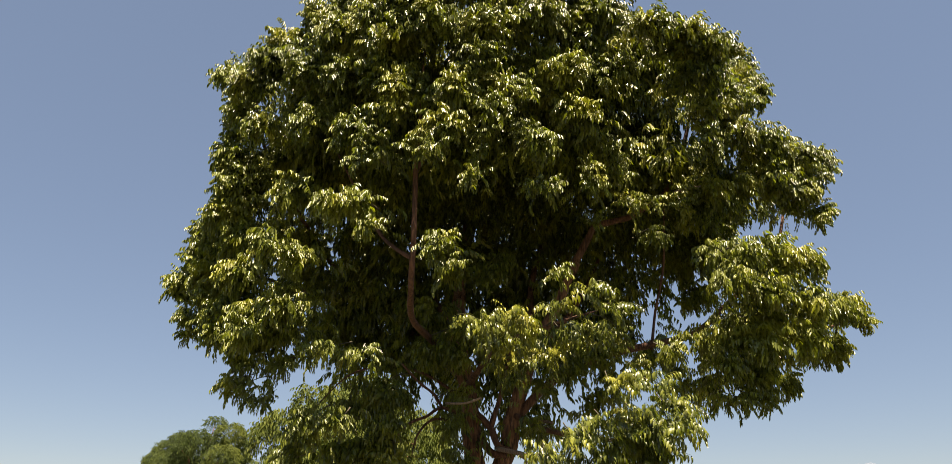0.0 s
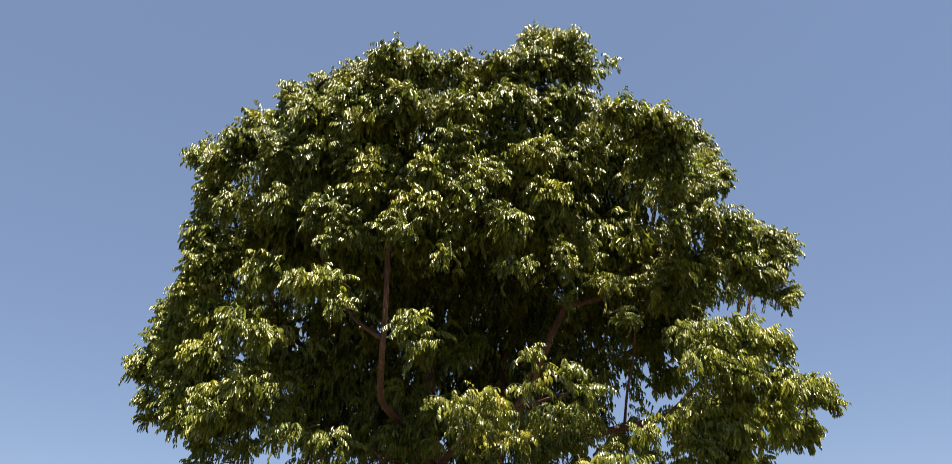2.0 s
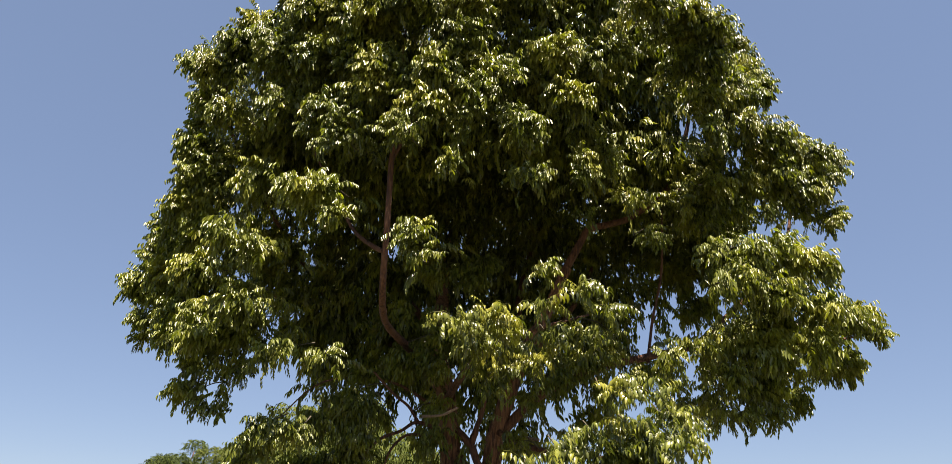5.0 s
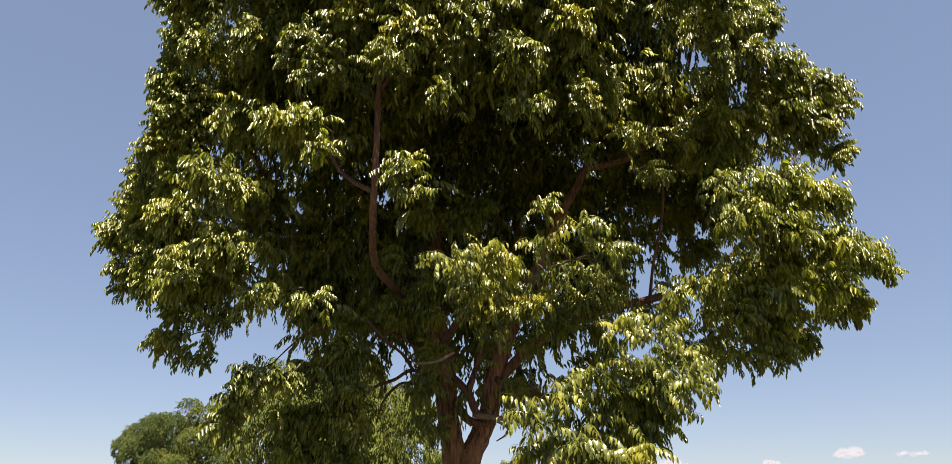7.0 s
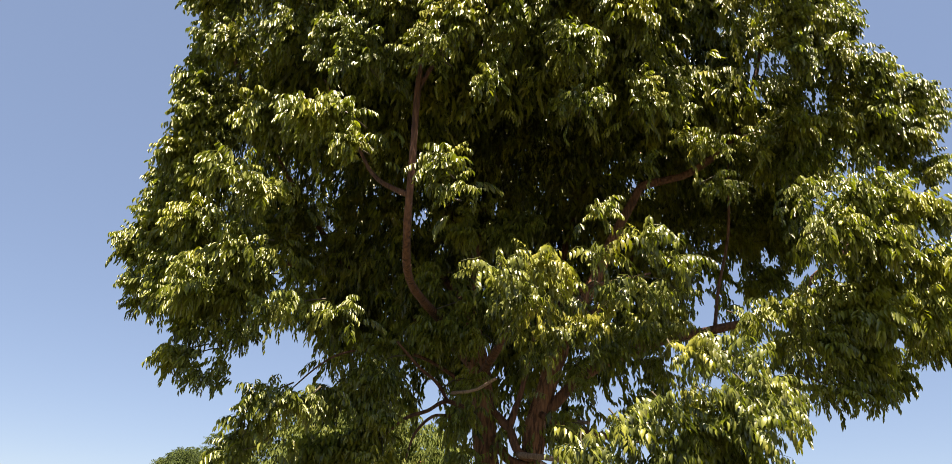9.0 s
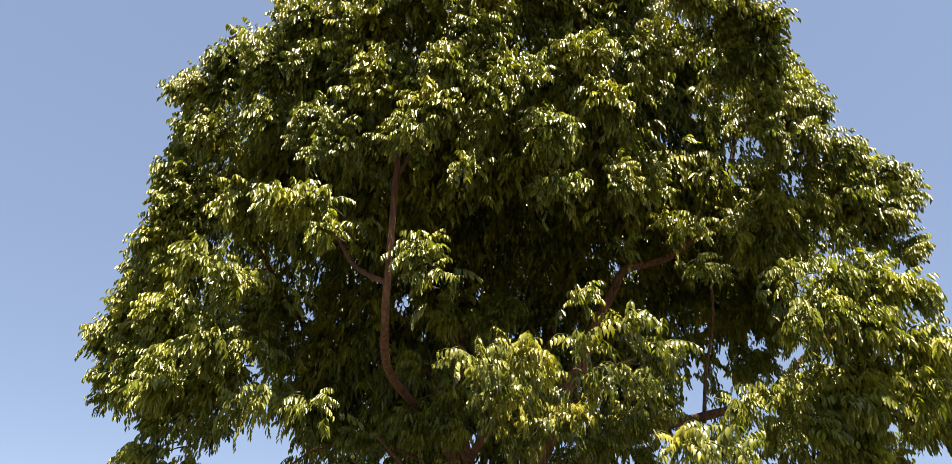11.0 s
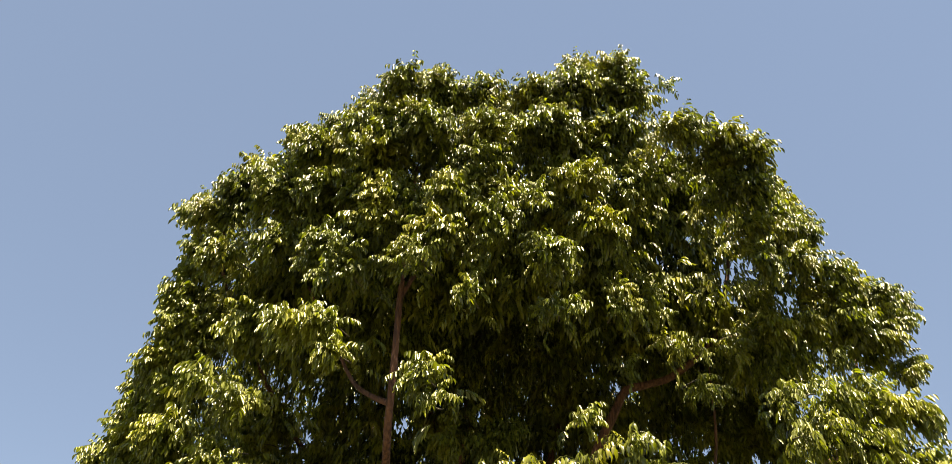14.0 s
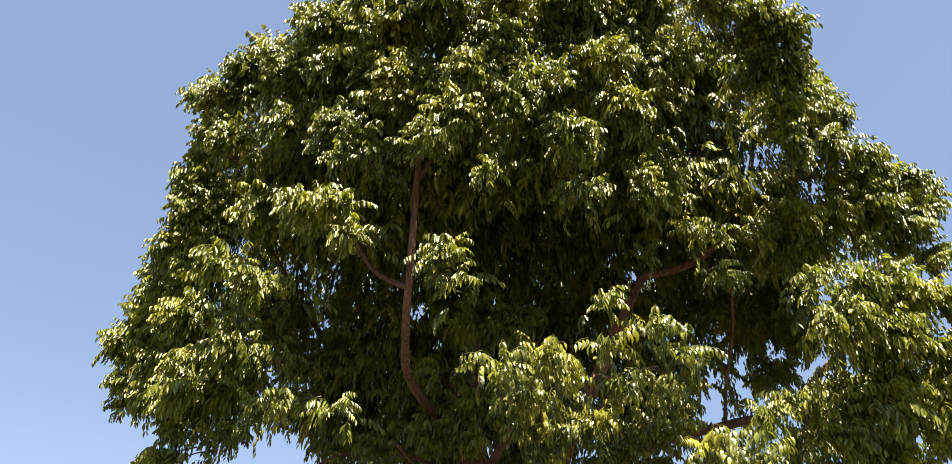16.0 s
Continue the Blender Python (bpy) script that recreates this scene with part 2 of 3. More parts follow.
def clump_leaves(rng, centre, r, per, heart=None, spread=0.5, shell=0.15, least=0.72, most=1.05):
    """Leaves strewn through a clump: rows of place, turn, pitch class and scale."""
    rows = []
    for _ in range(max(3, int(per * (r / 0.35) ** 2))):
        v = rng.normal(size=3)
        v /= np.linalg.norm(v)
        if v[2] < -0.35:
            v[2] *= -0.6
        if heart is not None:
            out = np.array((centre[0] - heart[0], centre[1] - heart[1], 0.0))
            v[:2] += 0.25 * out[:2] / (np.linalg.norm(out) + 0.1)
            v /= np.linalg.norm(v)
        q = rng.uniform(shell, 1) ** 0.6
        at = np.array(centre) + v * r * q * spread
        turn = math.atan2(v[1], v[0]) + rng.normal(0, 0.5)
        cls = int(np.clip(round(1.0 + 1.8 * v[2] + rng.normal(0, 0.7)), 0, 3))
        rows.append((at, turn, cls, rng.uniform(0.85, 1.15) * max(least, min(most, 2.2 * r))))
    return rows


def joined_leaves(name, rows, leaves, rng, tilt=0.16):
    """One mesh of all the leaves in rows."""
    vs, fs, sizes, base = [], [], [], 0
    for at, turn, cls, k in rows:
        v, f, n = leaves[cls][int(rng.integers(len(leaves[cls])))]
        m = np.array(Euler((rng.normal(0, tilt), rng.normal(0, tilt), turn)).to_matrix())
        vs.append(v @ m.T * k + at)
        fs.append(f + base)
        sizes.append(n)
        base += len(v)
    me = bpy.data.meshes.new(name)
    co, fs, sizes = np.concatenate(vs).astype(np.float32), np.concatenate(fs), np.concatenate(sizes)
    me.vertices.add(len(co))
    me.vertices.foreach_set("co", co.ravel())
    me.loops.add(len(fs))
    me.loops.foreach_set("vertex_index", fs)
    me.polygons.add(len(sizes))
    me.polygons.foreach_set("loop_start", np.concatenate(([0], np.cumsum(sizes)[:-1])).astype(np.int32))
    me.update(calc_edges=True)
    return me


def thing(name, at, label, category, group="", kind=""):
    ob = new(name)
    ob.matrix_world = Matrix.Translation(at)
    ob.empty_display_size = 0.3
    return tagged(ob, label, category, group, kind)


# ---- ground ----
def build_ground():
    bm = bmesh.new()
    rings = [[bm.verts.new((0, 6, 0))]]
    for r in (3, 6, 10, 15, 22, 32, 48, 75, 120, 220, 450, 1000, 2500, 4600):
        ring = []
        for j in range(48):
            a = 2 * math.pi * j / 48
            x, y = r * math.cos(a), 6 + r * math.sin(a)
            z = 0.10 * noise.noise(Vector((x * 0.15, y * 0.15, 0))) * min(1, r / 10) if r < 200 else 0
            ring.append(bm.verts.new((x, y, z)))
        rings.append(ring)
    for j in range(48):
        bm.faces.new((rings[0][0], rings[1][j], rings[1][(j + 1) % 48]))
    for a, b in zip(rings[1:], rings[2:]):
        for j in range(48):
            bm.faces.new((a[j], b[j], b[(j + 1) % 48], a[(j + 1) % 48]))
    ob = part("ground", bm, SOIL, None)
    tagged(ob, "dry grass and bare soil stretching to the horizon", "ground", kind="structure")


build_ground()

# ---- the big tree ----
TRUNK = (0.13, 12.2, 0.0)
BOUGHS = {}


def bough(name, *clumps):
    """The clumps of leaves of one bough: x, y, z and radius."""
    BOUGHS[name] = clumps


bough("top", (-0.95, 8.72, 9.22, 0.42), (-0.45, 8.70, 9.10, 0.42), (-0.70, 9.25, 9.20, 0.42), (0.10, 8.95, 9.28, 0.36), (0.75, 8.98, 9.35, 0.38),
      (1.40, 9.20, 10.08, 0.42), (1.85, 8.95, 9.82, 0.42), (2.05, 9.00, 9.45, 0.36), (1.30, 8.95, 9.45, 0.40), (-1.50, 9.50, 9.58, 0.42),
      (-2.00, 9.92, 9.68, 0.40), (-2.60, 10.10, 9.60, 0.42), (-3.15, 10.22, 9.15, 0.42), (-1.55, 9.35, 9.05, 0.42), (-2.25, 9.75, 9.10, 0.44),
      (-3.45, 10.25, 8.75, 0.42), (-3.78, 10.30, 8.45, 0.38), (0.35, 9.55, 9.20, 0.42), (0.00, 9.65, 8.80, 0.42), (0.90, 9.60, 9.30, 0.42),
      (-0.40, 9.80, 9.00, 0.42), (1.30, 9.90, 9.30, 0.42))
bough("upper_front", (-2.11, 9.28, 8.52, 0.44), (-1.45, 9.02, 8.61, 0.39), (-2.68, 9.52, 8.34, 0.38), (-1.31, 8.98, 8.18, 0.45),
      (-0.58, 8.68, 8.36, 0.46), (0.14, 8.72, 8.29, 0.44), (0.97, 8.90, 8.56, 0.46), (1.77, 9.14, 8.83, 0.45), (-2.59, 9.60, 7.96, 0.45),
      (-1.86, 9.23, 7.84, 0.43), (-1.08, 8.91, 7.38, 0.36), (-0.29, 8.68, 7.20, 0.37), (1.23, 9.04, 7.78, 0.37), (2.03, 9.34, 7.94, 0.44),
      (3.43, 11.21, 9.73, 0.48), (0.40, 8.78, 7.43, 0.31))
bough("middle_front", (-3.25, 10.04, 7.39, 0.46), (-2.38, 9.52, 7.16, 0.43), (-1.69, 9.21, 6.89, 0.41), (-1.20, 8.95, 7.00, 0.35),
      (-0.40, 8.67, 6.65, 0.36), (0.18, 8.76, 6.91, 0.39), (0.74, 8.93, 6.52, 0.39), (1.39, 9.16, 7.11, 0.41), (3.11, 12.60, 9.83, 0.48),
      (4.02, 12.60, 9.76, 0.48), (-0.02, 8.75, 5.95, 0.21), (0.90, 9.03, 5.95, 0.24), (1.53, 9.32, 6.11, 0.30), (-0.46, 8.66, 4.89, 0.28),
      (-0.38, 8.67, 4.66, 0.20), (1.02, 9.09, 4.69, 0.20))
bough("right_upper", (2.41, 8.73, 8.30, 0.40), (2.98, 8.85, 8.28, 0.40), (3.32, 8.98, 8.20, 0.36), (4.32, 10.90, 9.45, 0.42),
      (4.80, 11.40, 9.45, 0.38), (4.32, 10.65, 8.70, 0.46), (4.75, 11.10, 8.75, 0.40), (3.80, 10.00, 7.90, 0.47), (4.22, 10.20, 8.00, 0.34),
      (3.28, 9.24, 7.80, 0.44), (3.18, 9.39, 6.85, 0.36), (4.05, 10.05, 7.45, 0.34))
bough("right_second", (4.57, 10.38, 7.41, 0.41), (5.19, 10.78, 7.32, 0.43), (5.74, 11.11, 7.41, 0.35), (5.14, 10.86, 6.77, 0.42),
      (5.70, 11.23, 6.61, 0.32), (4.61, 10.54, 6.74, 0.43), (3.54, 10.37, 6.46, 0.38), (3.86, 10.62, 6.34, 0.36), (3.46, 11.58, 6.75, 0.40))
bough("right_low", (3.68, 9.67, 5.25, 0.35), (4.17, 9.83, 5.30, 0.40), (4.62, 9.98, 5.20, 0.37), (3.49, 9.61, 4.76, 0.34), (3.95, 9.76, 4.70, 0.44),
      (4.60, 9.97, 4.66, 0.40), (5.84, 11.45, 4.93, 0.43), (6.18, 11.64, 4.83, 0.25), (4.48, 10.10, 4.13, 0.40), (3.92, 10.10, 4.08, 0.40),
      (5.95, 12.40, 4.47, 0.43))
bough("right_hang", (2.98, 9.92, 4.04, 0.30), (2.53, 9.65, 3.85, 0.27), (3.68, 10.34, 4.29, 0.38), (4.07, 10.37, 4.42, 0.37),
      (4.83, 10.77, 4.60, 0.40), (5.56, 11.19, 4.87, 0.36), (6.06, 11.48, 4.95, 0.26), (3.38, 10.16, 3.72, 0.32), (3.89, 10.51, 3.66, 0.39),
      (3.62, 10.31, 3.29, 0.25), (3.96, 10.54, 3.36, 0.26), (4.67, 11.34, 3.75, 0.32), (5.17, 11.59, 4.33, 0.36), (5.80, 11.92, 4.42, 0.30))
bough("left_upper", (-4.18, 10.85, 8.87, 0.37), (-3.94, 10.87, 8.04, 0.47), (-3.93, 10.70, 7.23, 0.41), (-3.92, 10.70, 6.67, 0.36),
      (-3.92, 10.70, 6.23, 0.39), (-4.49, 11.70, 6.23, 0.47), (-4.55, 11.70, 5.83, 0.39), (-3.77, 10.70, 6.74, 0.47), (-2.59, 9.81, 6.19, 0.42),
      (-1.90, 8.85, 5.66, 0.35), (-1.48, 8.85, 5.60, 0.32), (-1.42, 8.85, 5.29, 0.23), (-3.62, 10.70, 5.75, 0.42), (-2.71, 9.30, 5.15, 0.36),
      (-2.42, 9.65, 5.11, 0.34))
bough("left_low", (-4.55, 11.64, 4.83, 0.35), (-4.61, 11.71, 4.54, 0.22), (-3.66, 10.70, 4.31, 0.37), (-2.84, 10.30, 4.18, 0.35),
      (-2.68, 10.30, 4.40, 0.32), (-3.18, 10.30, 3.82, 0.28), (-2.79, 10.30, 3.76, 0.27), (-2.74, 10.30, 3.42, 0.19), (-3.20, 10.30, 3.48, 0.18),
      (-2.16, 9.47, 3.75, 0.22), (-1.81, 9.28, 3.77, 0.20), (-1.43, 9.08, 3.65, 0.16), (-2.61, 9.70, 4.59, 0.30), (-3.17, 10.18, 4.55, 0.35),
      (-4.11, 11.18, 5.01, 0.36), (-3.04, 10.30, 3.24, 0.20), (-3.39, 10.30, 3.52, 0.22))
bough("left_droop", (-2.12, 9.60, 2.92, 0.28), (-2.24, 9.60, 2.61, 0.25), (-2.27, 9.60, 2.41, 0.21), (-1.83, 9.60, 2.88, 0.31),
      (-1.73, 11.40, 3.29, 0.39), (-1.98, 11.40, 2.68, 0.38), (-1.58, 11.40, 2.69, 0.44), (-1.92, 11.40, 2.22, 0.38), (-1.30, 11.40, 2.98, 0.36),
      (-1.44, 11.40, 3.60, 0.31), (-1.44, 11.40, 2.18, 0.36), (-1.15, 11.00, 3.04, 0.30), (-1.17, 11.00, 2.55, 0.30), (-1.20, 11.20, 3.45, 0.34), (-1.30, 11.10, 2.15, 0.30))
bough("core_left", (-1.49, 14.01, 4.96, 0.54), (-0.68, 11.60, 4.22, 0.38), (-1.29, 14.20, 4.75, 0.47), (-1.35, 11.72, 4.01, 0.34),
      (-0.60, 11.60, 4.09, 0.30), (-1.20, 14.09, 5.36, 0.54), (-0.37, 11.60, 4.22, 0.37), (-1.92, 14.09, 5.16, 0.54), (-2.61, 14.23, 5.63, 0.56),
      (-3.21, 14.07, 5.90, 0.55), (-2.40, 14.00, 6.45, 0.56), (-1.76, 14.11, 5.93, 0.56), (-0.81, 14.15, 5.93, 0.55), (-0.27, 14.13, 6.74, 0.56),
      (-0.63, 11.75, 5.00, 0.43), (-0.21, 11.75, 5.64, 0.46), (0.29, 11.75, 5.66, 0.48), (0.30, 11.80, 4.85, 0.40))
bough("core_right", (1.05, 11.24, 3.68, 0.21), (1.91, 11.63, 3.82, 0.29), (3.09, 12.34, 3.82, 0.24), (0.88, 11.84, 4.39, 0.44),
      (0.36, 14.01, 6.71, 0.56), (1.25, 14.05, 7.09, 0.56), (2.17, 14.18, 7.41, 0.56), (3.06, 14.19, 7.28, 0.56), (4.09, 14.11, 7.50, 0.56),
      (4.22, 13.57, 6.53, 0.52), (4.24, 13.60, 5.76, 0.52), (4.94, 13.72, 7.56, 0.52), (4.57, 14.14, 8.67, 0.56), (3.63, 14.14, 8.66, 0.56),
      (0.71, 11.09, 3.31, 0.16), (0.64, 11.05, 3.34, 0.20), (0.80, 11.13, 3.01, 0.21), (1.45, 11.30, 3.95, 0.36), (2.00, 11.40, 4.20, 0.38),
      (2.45, 11.40, 3.95, 0.32), (1.00, 11.30, 4.25, 0.40), (3.00, 11.60, 3.95, 0.30), (1.70, 11.20, 4.17, 0.34), (2.13, 11.20, 4.09, 0.34),
      (1.33, 11.20, 3.85, 0.30), (1.94, 11.30, 4.41, 0.34), (2.39, 11.30, 4.04, 0.26), (1.15, 11.40, 3.58, 0.26),
      (-3.31, 13.30, 6.64, 0.50), (-3.55, 13.00, 6.88, 0.50), (-3.01, 13.30, 6.15, 0.50), (-3.27, 13.00, 6.08, 0.50), (3.84, 13.30, 6.83, 0.50), (4.21, 13.30, 7.29, 0.50), (4.45, 13.00, 6.69, 0.50), (4.26, 13.20, 6.23, 0.50), (3.72, 13.40, 6.31, 0.50), (4.83, 13.00, 7.26, 0.50), (4.81, 13.00, 6.37, 0.50))
bough("right_inner", (3.38, 10.85, 6.61, 0.24), (2.66, 10.52, 5.92, 0.22), (3.73, 10.87, 7.46, 0.29), (4.12, 12.60, 9.28, 0.40),
      (2.35, 10.29, 6.30, 0.20), (2.06, 10.04, 6.85, 0.23))
bough("upper_left_front", (-1.42, 8.96, 6.39, 0.25), (-1.50, 8.85, 6.62, 0.25), (-0.54, 8.52, 6.24, 0.21))
bough("left_fill", (-4.85, 11.88, 5.48, 0.41), (-4.18, 11.19, 5.36, 0.44), (-3.46, 10.44, 5.11, 0.44), (-2.57, 9.63, 4.43, 0.37),
      (-3.13, 10.09, 4.14, 0.38), (-3.84, 10.84, 4.59, 0.40))
bough("curtain", (-0.36, 11.52, 3.04, 0.22), (-0.28, 11.50, 3.28, 0.20), (-0.36, 11.50, 2.76, 0.20), (-0.26, 11.55, 2.60, 0.16), (-0.18, 11.50, 3.55, 0.24), (-0.18, 11.40, 4.10, 0.30), (-0.22, 11.40, 4.55, 0.32), (0.12, 11.40, 4.45, 0.30))
bough("front", (0.07, 8.90, 4.02, 0.23), (-0.02, 9.09, 3.93, 0.17), (0.37, 8.92, 4.06, 0.25), (0.63, 8.96, 4.11, 0.23), (0.99, 9.13, 4.28, 0.22),
      (1.46, 9.34, 4.50, 0.25), (1.81, 9.51, 4.39, 0.25), (2.11, 9.77, 4.35, 0.21), (0.30, 9.36, 3.86, 0.28), (0.59, 9.36, 3.92, 0.28),
      (1.06, 9.45, 4.06, 0.27), (1.57, 9.73, 4.12, 0.25), (1.96, 9.93, 4.19, 0.21), (0.38, 9.73, 3.68, 0.25), (0.56, 9.84, 3.66, 0.23),
      (1.04, 9.90, 3.82, 0.26), (0.46, 9.89, 3.52, 0.18))
bough("front_low", (1.64, 8.75, 3.25, 0.24), (2.13, 8.97, 3.23, 0.26), (2.39, 9.18, 3.03, 0.28), (2.54, 9.42, 2.86, 0.25), (1.94, 9.04, 2.86, 0.32),
      (1.49, 8.89, 2.77, 0.27), (2.10, 9.33, 2.54, 0.27), (1.71, 9.11, 2.41, 0.32), (1.07, 8.82, 2.59, 0.25), (0.81, 8.82, 2.38, 0.23),
      (1.13, 8.99, 2.15, 0.27), (1.58, 9.13, 2.11, 0.28), (1.94, 9.13, 2.64, 0.30), (0.89, 8.92, 2.04, 0.21), (1.31, 9.00, 2.31, 0.29),
      (1.84, 9.24, 2.18, 0.25), (1.41, 9.08, 1.94, 0.25), (2.19, 9.22, 2.71, 0.27), (1.67, 9.02, 2.63, 0.28),
      (2.02, 8.90, 2.62, 0.28), (2.35, 9.00, 2.78, 0.25), (1.45, 8.50, 1.98, 0.28), (1.18, 8.50, 2.08, 0.26),
      (1.64, 8.60, 2.00, 0.28), (2.14, 9.10, 2.36, 0.22))
# clumps added over the hollow of the crown to keep the sun out of it
bough("roof", (2.20, 10.00, 9.35, 0.46), (2.65, 10.25, 9.15, 0.46), (3.20, 10.45, 9.10, 0.46), (3.70, 10.80, 9.20, 0.42), (2.90, 11.10, 9.30, 0.50),
      (-1.20, 10.60, 9.10, 0.50), (-2.00, 10.80, 8.90, 0.50), (-2.80, 11.00, 8.50, 0.50), (-3.30, 11.50, 8.00, 0.50), (-2.20, 11.80, 8.80, 0.50))
BRANCHES = []


def branch(points, radii):
    """A limb's line, and its radii from the first point to the last."""
    BRANCHES.append((points, radii))


branch([(0.09, 12.20, 1.40), (0.03, 12.20, 2.20), (-0.02, 12.20, 2.59), (-0.08, 12.20, 3.08), (-0.15, 12.20, 3.75), (-0.32, 12.50, 4.72), (-0.32, 13.90, 6.40), (-0.10, 14.00, 8.00), (0.30, 12.90, 9.40)], (0.155, 0.152, 0.148, 0.142, 0.136, 0.125, 0.100, 0.070, 0.030))
branch([(0.12, 12.20, 1.40), (0.22, 12.20, 2.20), (0.38, 12.20, 2.55), (0.52, 12.20, 2.87), (0.61, 12.20, 3.41), (1.00, 12.25, 4.50), (1.42, 12.25, 5.30), (1.74, 12.20, 6.01)], (0.155, 0.145, 0.135, 0.128, 0.115, 0.095, 0.078, 0.066))
branch([(1.74, 12.20, 6.01), (1.98, 12.15, 6.45), (2.12, 12.10, 6.67), (2.45, 12.05, 6.74), (2.81, 11.95, 6.84), (3.36, 11.60, 7.20), (3.62, 11.50, 7.85), (3.78, 11.40, 8.42), (3.90, 11.30, 9.20)], (0.066, 0.062, 0.060, 0.056, 0.052, 0.046, 0.040, 0.032, 0.015))
branch([(-0.05, 12.15, 3.41), (0.22, 12.00, 3.13), (0.34, 11.90, 2.84), (0.53, 12.10, 2.80)], (0.060, 0.056, 0.052, 0.060))
branch([(0.01, 12.15, 3.07), (0.13, 12.00, 2.87), (0.26, 12.00, 2.74), (0.46, 12.10, 2.71)], (0.050, 0.054, 0.056, 0.056))
branch([(0.23, 12.00, 3.16), (0.31, 12.00, 3.41), (0.40, 12.00, 3.70), (0.60, 11.80, 4.60)], (0.050, 0.038, 0.032, 0.015))
branch([(-0.52, 12.10, 4.38), (-0.76, 11.60, 4.49), (-0.90, 10.90, 4.49), (-0.95, 10.20, 4.50), (-0.91, 9.60, 4.73), (-0.87, 9.30, 5.43), (-0.88, 9.35, 6.33), (-0.84, 9.20, 6.90), (-0.80, 9.20, 8.30)], (0.070, 0.060, 0.052, 0.046, 0.042, 0.038, 0.034, 0.026, 0.012))
branch([(-0.90, 9.45, 5.08), (-1.11, 9.70, 5.28), (-1.41, 10.10, 5.65), (-1.63, 10.30, 6.05), (-2.20, 10.20, 7.10)], (0.034, 0.030, 0.026, 0.020, 0.010))
branch([(-0.88, 9.35, 6.33), (-0.78, 9.40, 6.62), (-0.68, 9.50, 6.96), (-0.30, 9.50, 8.20)], (0.030, 0.026, 0.022, 0.010))
branch([(0.64, 12.20, 3.31), (1.21, 12.20, 3.88), (2.08, 12.10, 4.30), (2.94, 12.00, 4.50), (3.55, 11.70, 4.61), (4.18, 11.60, 5.14), (5.11, 11.80, 6.04), (5.60, 12.00, 7.40)], (0.080, 0.068, 0.062, 0.058, 0.054, 0.046, 0.034, 0.015))
branch([(2.90, 12.00, 4.41), (2.99, 12.10, 4.80), (3.07, 12.10, 5.18), (3.24, 12.00, 5.91), (3.30, 11.80, 7.00)], (0.030, 0.024, 0.022, 0.020, 0.010))
branch([(3.55, 11.70, 4.61), (4.3, 11.4, 4.4), (5.3, 11.5, 4.6), (6.1, 11.7, 4.8)], (0.04, 0.035, 0.025, 0.012))
branch([(-0.13, 12.10, 3.85), (0.16, 11.00, 4.02), (0.56, 10.20, 4.16), (1.11, 10.00, 4.32), (1.75, 10.30, 4.59)], (0.060, 0.045, 0.034, 0.024, 0.012))
branch([(0.63, 12.10, 3.34), (0.98, 11.70, 3.10), (1.42, 11.00, 2.90), (1.90, 10.20, 2.75), (2.20, 9.60, 2.68)], (0.050, 0.042, 0.036, 0.026, 0.012))
branch([(-0.15, 12.20, 3.87), (-0.95, 13.60, 4.90), (-2.30, 14.30, 5.80), (-3.60, 13.60, 6.00), (-4.40, 12.60, 6.00)], (0.080, 0.065, 0.050, 0.035, 0.015))
branch([(-0.15, 12.20, 3.58), (-1.00, 12.10, 4.06), (-1.95, 11.80, 3.98), (-2.53, 11.20, 3.21)], (0.030, 0.022, 0.014, 0.006))
branch([(-2.3, 14.3, 5.8), (-3.2, 13.0, 6.9), (-3.6, 11.0, 7.6), (-3.8, 10.7, 8.6)], (0.05, 0.04, 0.03, 0.012))
branch([(-0.16, 12.10, 3.32), (-0.55, 11.90, 3.43), (-0.78, 11.70, 3.27), (-1.03, 11.50, 3.13), (-1.24, 11.20, 2.85)], (0.034, 0.026, 0.024, 0.022, 0.010))
branch([(-0.14, 12.10, 3.21), (-0.55, 11.90, 3.25), (-0.74, 11.80, 3.21), (-0.91, 11.60, 2.97), (-0.97, 11.40, 2.65)], (0.028, 0.022, 0.020, 0.017, 0.008))
branch([(-0.55, 11.90, 3.43), (-0.69, 11.70, 3.62), (-0.90, 11.50, 3.76), (-1.15, 11.20, 3.99)], (0.024, 0.022, 0.020, 0.012))
branch([(-0.32, 13.8, 6.2), (-1.0, 13.6, 7.4), (-1.7, 11.8, 8.8)], (0.06, 0.04, 0.015))
branch([(0.95, 12.2, 4.5), (1.1, 14.0, 6.2), (1.6, 13.6, 8.0), (1.9, 11.2, 9.4)], (0.08, 0.06, 0.045, 0.015))
branch([(0.8, 12.2, 4.2), (1.9, 13.4, 5.6), (2.7, 14.0, 7.2)], (0.07, 0.05, 0.02))
branch([(-0.3, 12.5, 4.8), (-1.1, 14.2, 6.2), (-2.0, 14.8, 7.4)], (0.07, 0.05, 0.02))
HEART = np.array((0.6, 12.0, 6.3))
